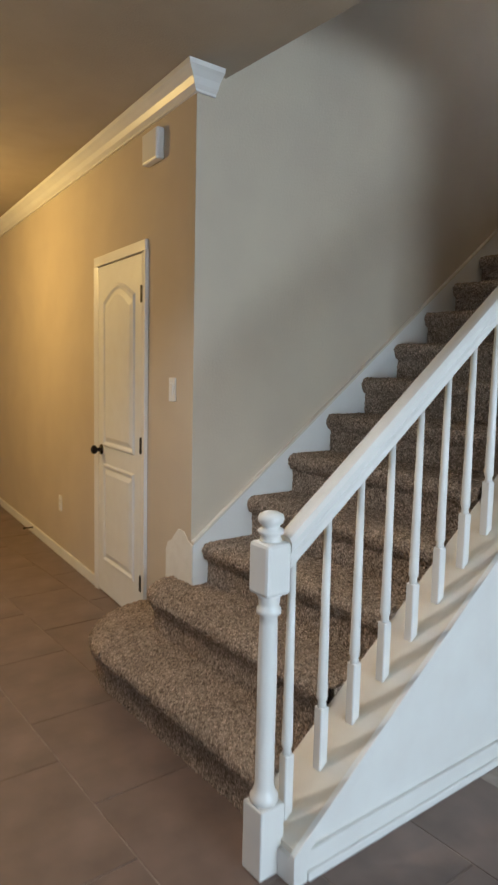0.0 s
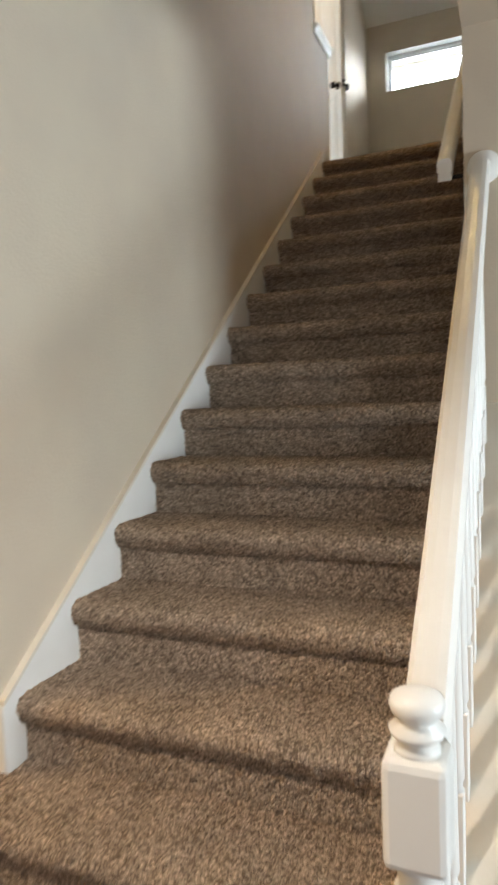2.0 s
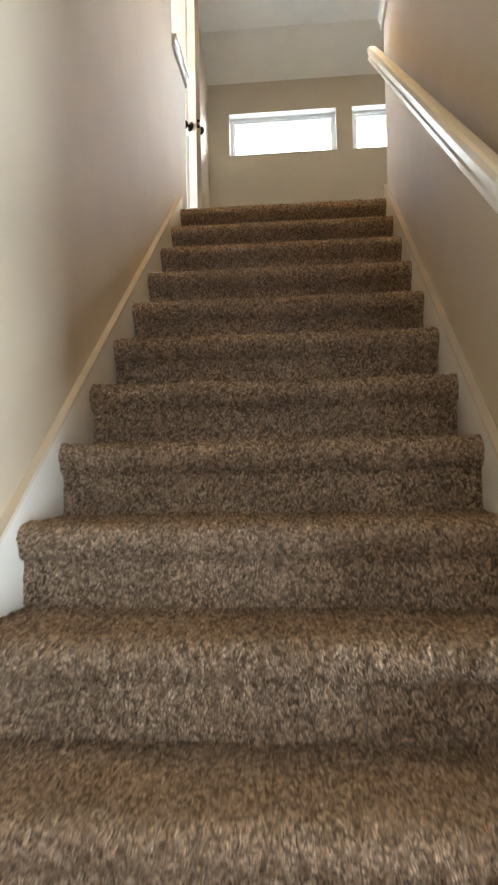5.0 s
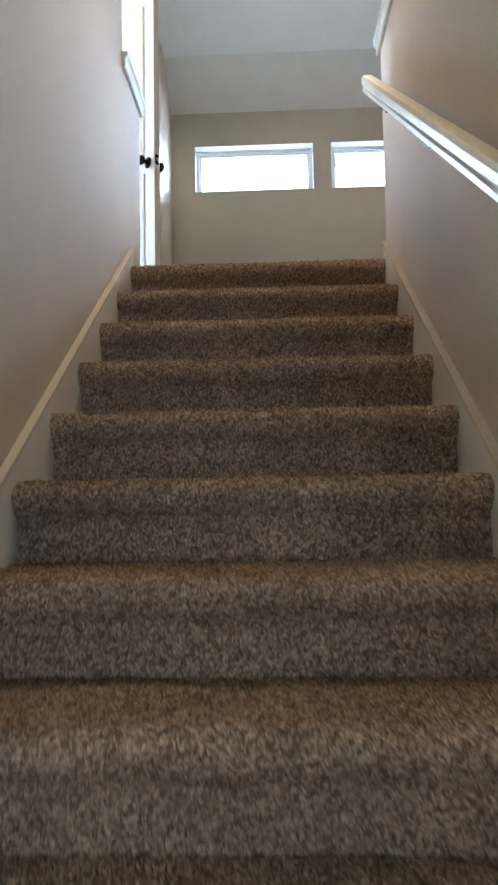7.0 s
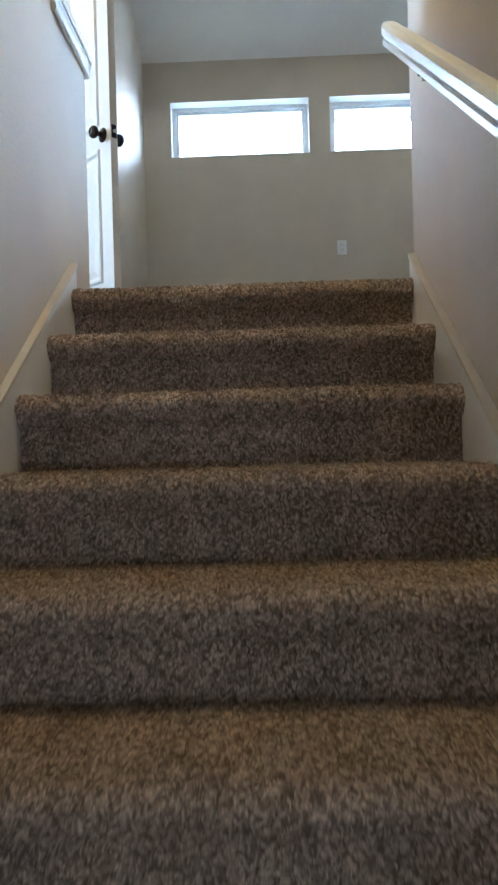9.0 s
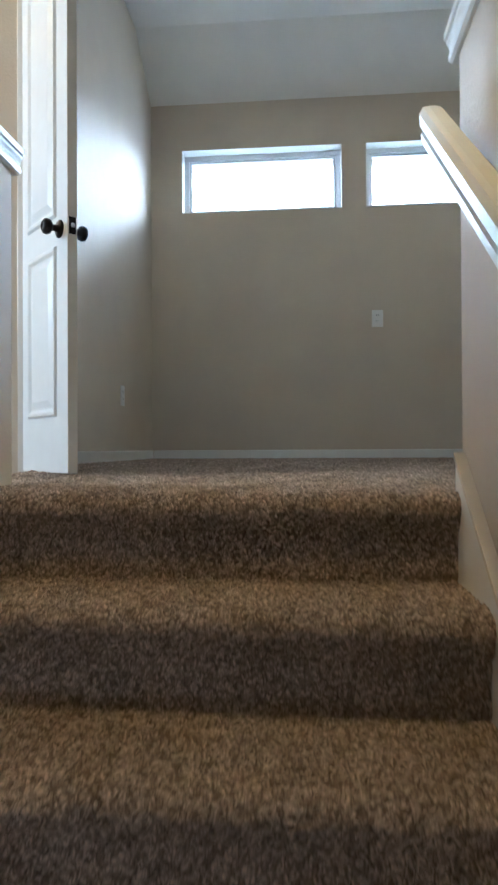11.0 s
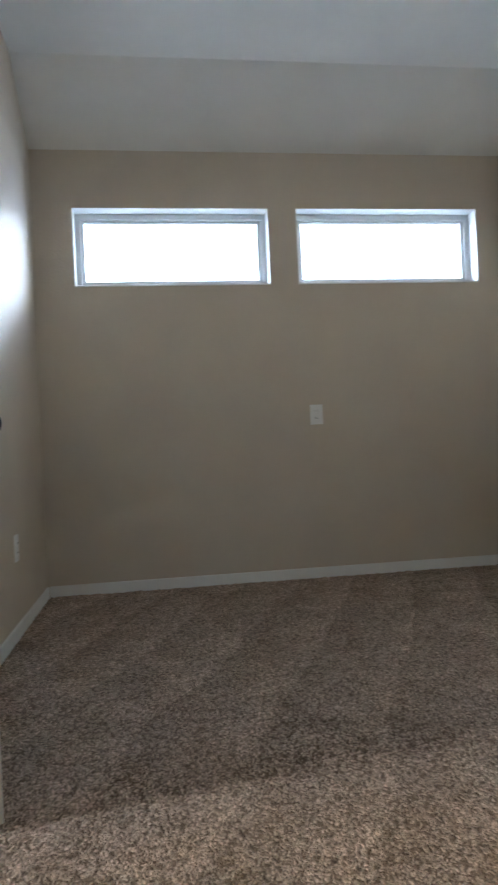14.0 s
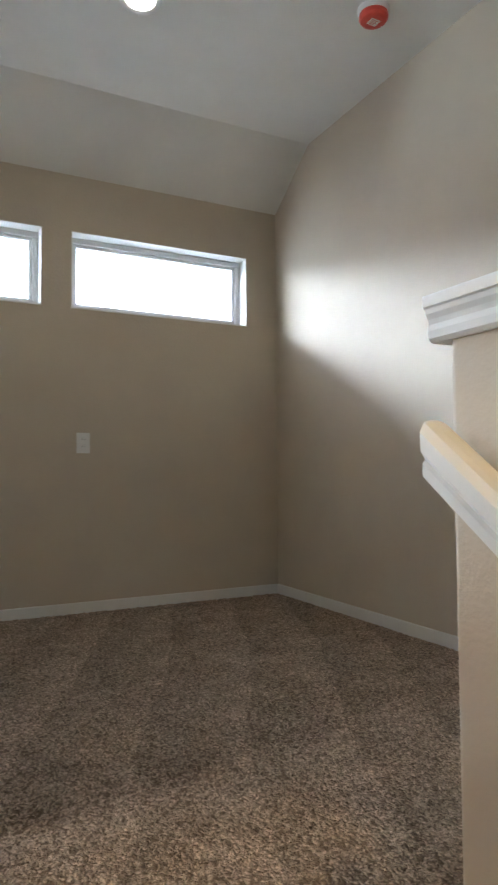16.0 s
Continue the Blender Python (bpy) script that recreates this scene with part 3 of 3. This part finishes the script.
# ---- doors ----
def panel_door(parent, w, h, t, flip=1):
    """Two-panel door slab with an arched upper panel, hinge edge at x=0, latch at x=w; raised panels on both faces."""
    st = 0.105
    z1, z2, z3, z4 = 0.215, 0.80, 0.93, h - 0.135
    slab = box(0, w, -t / 2, t / 2, 0, h, 0.002, 1)
    slab_ob = part("slab", slab, M_DOOR, parent)
    for side in (-1, 1):
        for za, zb, arch in ((z1, z2, False), (z3, z4, True)):
            x0, x1 = st, w - st
            def outline(d, lift):
                pts = [(x0 + d, za + d), (x1 - d, za + d)]
                if arch:
                    rise = 0.075
                    pts.append((x1 - d, zb - rise - d))
                    for i in range(1, 12):
                        s = i / 12
                        u = (0.5 - 0.5 * math.cos(2 * math.pi * s)) ** 0.6
                        pts.append((x1 - d + (x0 - x1 + 2 * d) * s, zb - rise - d + rise * u))
                    pts.append((x0 + d, zb - rise - d))
                else:
                    pts += [(x1 - d, zb - d), (x0 + d, zb - d)]
                return [(p[0], side * (t / 2 + lift), p[1]) for p in pts]
            bm = bmesh.new()
            rings = [[bm.verts.new(v) for v in outline(d, l)] for d, l in ((-0.014, 0.0003), (-0.006, 0.009), (0.004, 0.0085), (0.016, 0.001), (0.024, 0.001), (0.048, 0.0085))]
            for A, B in zip(rings, rings[1:]):
                n = len(A)
                for i in range(n):
                    bm.faces.new((A[i], A[(i + 1) % n], B[(i + 1) % n], B[i]))
            bm.faces.new(rings[-1])
            bmesh.ops.recalc_face_normals(bm, faces=bm.faces[:])
            part("panel", bm, M_DOOR, slab_ob)
    return slab_ob


def knob(parent, x, z, t, sides=(-1, 1)):
    for s in sides:
        prof = [(0.032, 0.0), (0.032, 0.004), (0.028, 0.008), (0.013, 0.010), (0.011, 0.026), (0.014, 0.032), (0.024, 0.037), (0.028, 0.047), (0.026, 0.058), (0.018, 0.064), (0.010, 0.066), (0.009, 0.063), (0.001, 0.063)]
        bm = lathe([(r, s * (t / 2 + h)) for r, h in prof], 24, "y")
        bmesh.ops.translate(bm, verts=bm.verts[:], vec=(x, 0, z))
        part("knob", bm, M_BRONZE, parent, "dark bronze door knob", True)


def hinge(parent, x, y, z):
    bm = bmesh.new()
    add_box(bm, x - 0.012, x + 0.012, y - 0.006, y + 0.004, z - 0.045, z + 0.045, 0.002, 1)
    for i in range(3):
        add_box(bm, x - 0.005, x + 0.005, y - 0.011, y - 0.002, z - 0.044 + i * 0.03, z - 0.017 + i * 0.03, 0.002, 1)
    part("hinge", bm, M_BRONZE, parent, "dark bronze hinge")


# hall closet door, closed, in a painted casing
DX0, DX1, DH = -1.325, -0.535, 2.063
cas = new("door_casing")
cas.matrix_world = DOORWALL
tagged(cas, "white painted casing round the hall closet door", "door casing", kind="structure")
CP = [(0.0, 0.0), (0.0, -0.010), (0.012, -0.013), (0.030, -0.016), (0.044, -0.019), (0.057, -0.019), (0.057, 0.0)]
part("casing_side", prism([(DX0 + 0.057 - u, v) for u, v in CP], "z", 0, DH - 0.057), M_WHITE, cas)
part("casing_side", prism([(DX1 - 0.057 + u, v) for u, v in CP], "z", 0.0, DH - 0.057), M_WHITE, cas)
part("casing_head", box(DX0, DX1, -0.019, 0.0, DH - 0.057, DH, 0.004), M_WHITE, cas)
dm = DOORWALL @ pose(DX1 - 0.060, -0.004, 0.012) @ pose(0, 0, 0, 0, 0, 180)
door = thing("closet_door", dm, "closed white two-panel door with arched top panel and dark knob", "door")
DWID = (DX1 - DX0) - 0.12
panel_door(door, DWID, DH - 0.06 - 0.015, 0.012)
knob(door, DWID - 0.055, 0.892, 0.012, (1,))
for z in (0.22, 0.98, 1.78):
    hinge(door, 0.0, 0.008, z)
bpy.context.view_layer.update()

# door at the stair head, standing open
ang = math.degrees(math.atan2(4.935 - 5.245, 0.004 + 0.300))
LW = 0.45
lm = pose(-0.014 - LW * 0.700, 4.975 + LW * 0.714, FL + 0.016, 0, 0, ang)
room_door = thing("open_door", lm, "open white two-panel door with dark bronze knobs", "door")
panel_door(room_door, LW, 2.03, 0.036)
knob(room_door, LW - 0.062, 0.865, 0.036)
# thin cream strip paints the warm reflected light on the door edge
part("latch_edge_tint", box(LW - 0.001, LW + 0.0008, -0.0175, 0.0175, 0.002, 2.028), M_CURB, room_door, "door edge tinted cream for warm reflected light")
part("latch_plate", box(LW - 0.001, LW + 0.002, -0.0125, 0.0125, 0.835, 0.895), M_BRONZE, room_door, "dark latch plate on the door edge")
part("latch_bolt", box(LW + 0.001, LW + 0.012, -0.006, 0.007, 0.858, 0.872, 0.003), M_STEEL, room_door, "bright latch bolt")
structure("door_jamb_casing", box(-0.345, -0.285, 5.263, 5.28, FL, 5.27, 0.004), M_WHITE, "white painted casing beside the open door", "door casing")

# ---- windows ----
def window(n, x0, x1):
    y = YW + 0.095
    wd = thing("window_%d" % n, pose(0, 0, 0), "wide white vinyl window high in the loft wall", "window")
    wd["kind"] = "structure"
    bm = bmesh.new()
    f = 0.035
    add_box(bm, x0 + 0.002, x1 - 0.002, y, y + 0.05, WZ1 - f, WZ1 - 0.002, 0.004)
    add_box(bm, x0 + 0.002, x1 - 0.002, y, y + 0.05, WZ0 + 0.002, WZ0 + f, 0.004)
    add_box(bm, x0 + 0.002, x0 + f, y, y + 0.05, WZ0 + f, WZ1 - f, 0.004)
    add_box(bm, x1 - f, x1 - 0.002, y, y + 0.05, WZ0 + f, WZ1 - f, 0.004)
    fr = part("window_frame", bm, M_VINYL, wd)
    bm = bmesh.new()
    g = f + 0.018
    add_box(bm, x0 + f, x1 - f, y + 0.012, y + 0.04, WZ1 - g, WZ1 - f, 0.003)
    add_box(bm, x0 + f, x1 - f, y + 0.012, y + 0.04, WZ0 + f, WZ0 + g, 0.003)
    add_box(bm, x0 + f, x0 + g, y + 0.012, y + 0.04, WZ0 + g, WZ1 - g, 0.003)
    add_box(bm, x1 - g, x1 - f, y + 0.012, y + 0.04, WZ0 + g, WZ1 - g, 0.003)
    part("sash", bm, M_VINYL, wd)
    p = part("pane", box(x0 + g, x1 - g, y + 0.024, y + 0.028, WZ0 + g, WZ1 - g), M_GLASS, wd)
    p.visible_shadow = False
    bm = bmesh.new()
    add_box(bm, x0, x0 + 0.004, YW + 0.001, y, WZ0 + 0.006, WZ1 - 0.005)
    add_box(bm, x1 - 0.004, x1, YW + 0.001, y, WZ0 + 0.006, WZ1 - 0.005)
    add_box(bm, x0, x1, YW + 0.001, y, WZ1 - 0.004, WZ1)
    part("jamb_liner", bm, M_WHITE, wd)
    part("window_sill", box(x0 + 0.001, x1 - 0.001, YW - 0.006, YW + 0.096, WZ0 - 0.001, WZ0 + 0.006, 0.002), M_WHITE, wd)


window(1, *W1)
window(2, *W2)

# ---- wall plates ----
def plate(name, m, label, cat, w=0.072, h=0.116, kind="outlet"):
    o = thing(name, m, label, cat)
    part("cover", box(-w / 2, w / 2, -0.006, 0, -h / 2, h / 2, 0.003), M_PLATE, o)
    if kind == "outlet":
        for dz in (-0.02, 0.02):
            f = part("receptacle", box(-0.016, 0.016, -0.008, -0.005, dz - 0.014, dz + 0.014, 0.004), M_PLATE, o)
            bm = bmesh.new()
            add_box(bm, -0.008, -0.006, -0.0086, -0.0075, dz - 0.004, dz + 0.006)
            add_box(bm, 0.006, 0.008, -0.0086, -0.0075, dz - 0.004, dz + 0.006)
            part("slots", bm, M_SLOT, f)
    elif kind == "switch":
        part("rocker", box(-0.016, 0.016, -0.010, -0.005, -0.033, 0.033, 0.003), M_PLATE, o)
    return o


plate("wall_outlet", pose(1.262, YW, 4.112), "white outlet plate on the window wall", "outlet", 0.074, 0.113)
plate("wall_outlet", pose(XL, 6.45, 3.56, 0, 0, -90 + 180), "white outlet plate on the loft side wall", "outlet")
plate("light_switch", DOORWALL @ pose(-0.232, 0, 1.305), "white light switch beside the closet door", "switch", 0.072, 0.116, "switch")
plate("wall_outlet", DOORWALL @ pose(-2.12, 0, 0.40), "tan outlet plate on the hall wall", "outlet")

ch = thing("door_chime", DOORWALL @ pose(-0.432, 0, 2.485), "white plastic door chime box high on the wall", "door chime")
part("chime_box", box(-0.095, 0.085, -0.045, 0, -0.078, 0.072, 0.012, 3), M_PLATE, ch)

ds = thing("door_stop", DOORWALL @ pose(-2.9, -0.014, 0.05), "dark spring door stop on the baseboard", "door stop")
part("rod", lathe([(0.012, 0.0), (0.012, -0.004), (0.005, -0.006), (0.005, -0.062), (0.001, -0.062)], 12, "y"), M_BRONZE, ds, smooth=True)
part("rubber_tip", lathe([(0.008, -0.060), (0.009, -0.066), (0.008, -0.076), (0.001, -0.078)], 12, "y"), M_SLOT, ds, "black rubber tip", True)

# white touch-up patch and short baseboard at the stair foot
pm = DOORWALL
bm = prism([(-0.29, 0.30), (-0.004, 0.30), (-0.004, 0.585), (-0.05, 0.60), (-0.09, 0.635), (-0.15, 0.635), (-0.19, 0.60), (-0.225, 0.565), (-0.27, 0.545), (-0.29, 0.50)], "y", -0.003, 0.0)
o = structure("primer_patch", bm, M_PATCH, "white unpainted primer patch at the wall corner", "paint patch")
o.matrix_world = pm

# ---- ceiling fixtures ----
rl = thing("recessed_light", pose(1.23, 6.06, CEIL2), "lit round recessed ceiling light with white trim", "ceiling light")
part("trim_ring", lathe([(0.062, 0.0), (0.085, 0.0), (0.088, -0.004), (0.080, -0.009), (0.064, -0.006), (0.062, 0.0)], 36), M_WHITE, rl, smooth=True)
part("lens", lathe([(0.001, -0.002), (0.061, -0.002), (0.061, -0.005), (0.001, -0.008)], 36), M_LAMP, rl, "glowing lens")
copy_thing(rl, pose(0.80, 3.35, CEIL2))
copy_thing(rl, pose(-1.60, 4.70, CEIL2))
# added fixture around the hall fill spot, out of view
copy_thing(rl, pose(0.45, -0.55, CEIL1))
sd = thing("smoke_detector", pose(2.125, 5.68, CEIL2), "white smoke detector with red dust cover and label", "smoke detector")
part("base", lathe([(0.068, 0.0), (0.068, -0.014), (0.062, -0.022), (0.001, -0.022)], 32), M_PLATE, sd, smooth=False)
part("dust_cover", lathe([(0.060, -0.022), (0.061, -0.040), (0.054, -0.050), (0.040, -0.053), (0.001, -0.053)], 32), M_RED, sd, "red plastic dust cover")
lb = part("label", box(-0.022, 0.022, -0.018, 0.020, -0.0545, -0.0532), M_PLATE, sd, "white paper label")
bm = bmesh.new()
for i in range(4):
    add_box(bm, -0.016, 0.016 - 0.006 * (i % 2), -0.013 + i * 0.008, -0.010 + i * 0.008, -0.0552, -0.0544)
part("print_bars", bm, M_RED, lb)
fl = thing("ceiling_lamp", pose(-2.45, -0.45, CEIL1), "lit warm ceiling lamp in the hall", "ceiling light")
part("canopy", lathe([(0.001, 0.0), (0.065, 0.0), (0.06, -0.02), (0.012, -0.03), (0.008, -0.06), (0.008, -0.30), (0.001, -0.30)], 28), M_BRONZE, fl, smooth=True)
sh = part("glass_shade", lathe([(0.02, -0.29), (0.07, -0.31), (0.12, -0.36), (0.15, -0.43), (0.147, -0.43), (0.117, -0.363), (0.068, -0.314), (0.02, -0.295)], 32), M_GLASS, fl, "clear bell glass shade", True)
sh.visible_shadow = False

# ---- hall floor tiles ----
TX, TY = 0.59, 0.385
me = bpy.data.meshes.new("tile")
bm = box(0.002, TX - 0.002, 0.002, TY - 0.002, -0.012, 0.0, 0.001, 1)
bm.to_mesh(me)
bm.free()
me.materials.append(M_TILE)
ny = 0
for j in range(-9, 5):
    for i in range(-9, 7):
        x = 0.67 + i * TX + (TX / 2 if j % 2 else 0)
        y = -0.065 + j * TY
        if -4.4 < x < 4.0 and not (x > -0.1 and x < 1.0 and y > 0.4):
            t = new("tile", me)
            t.location = (x, y, 0.0004 * ((i * 7 + j * 3) % 3))
            t.parent = hall_floor
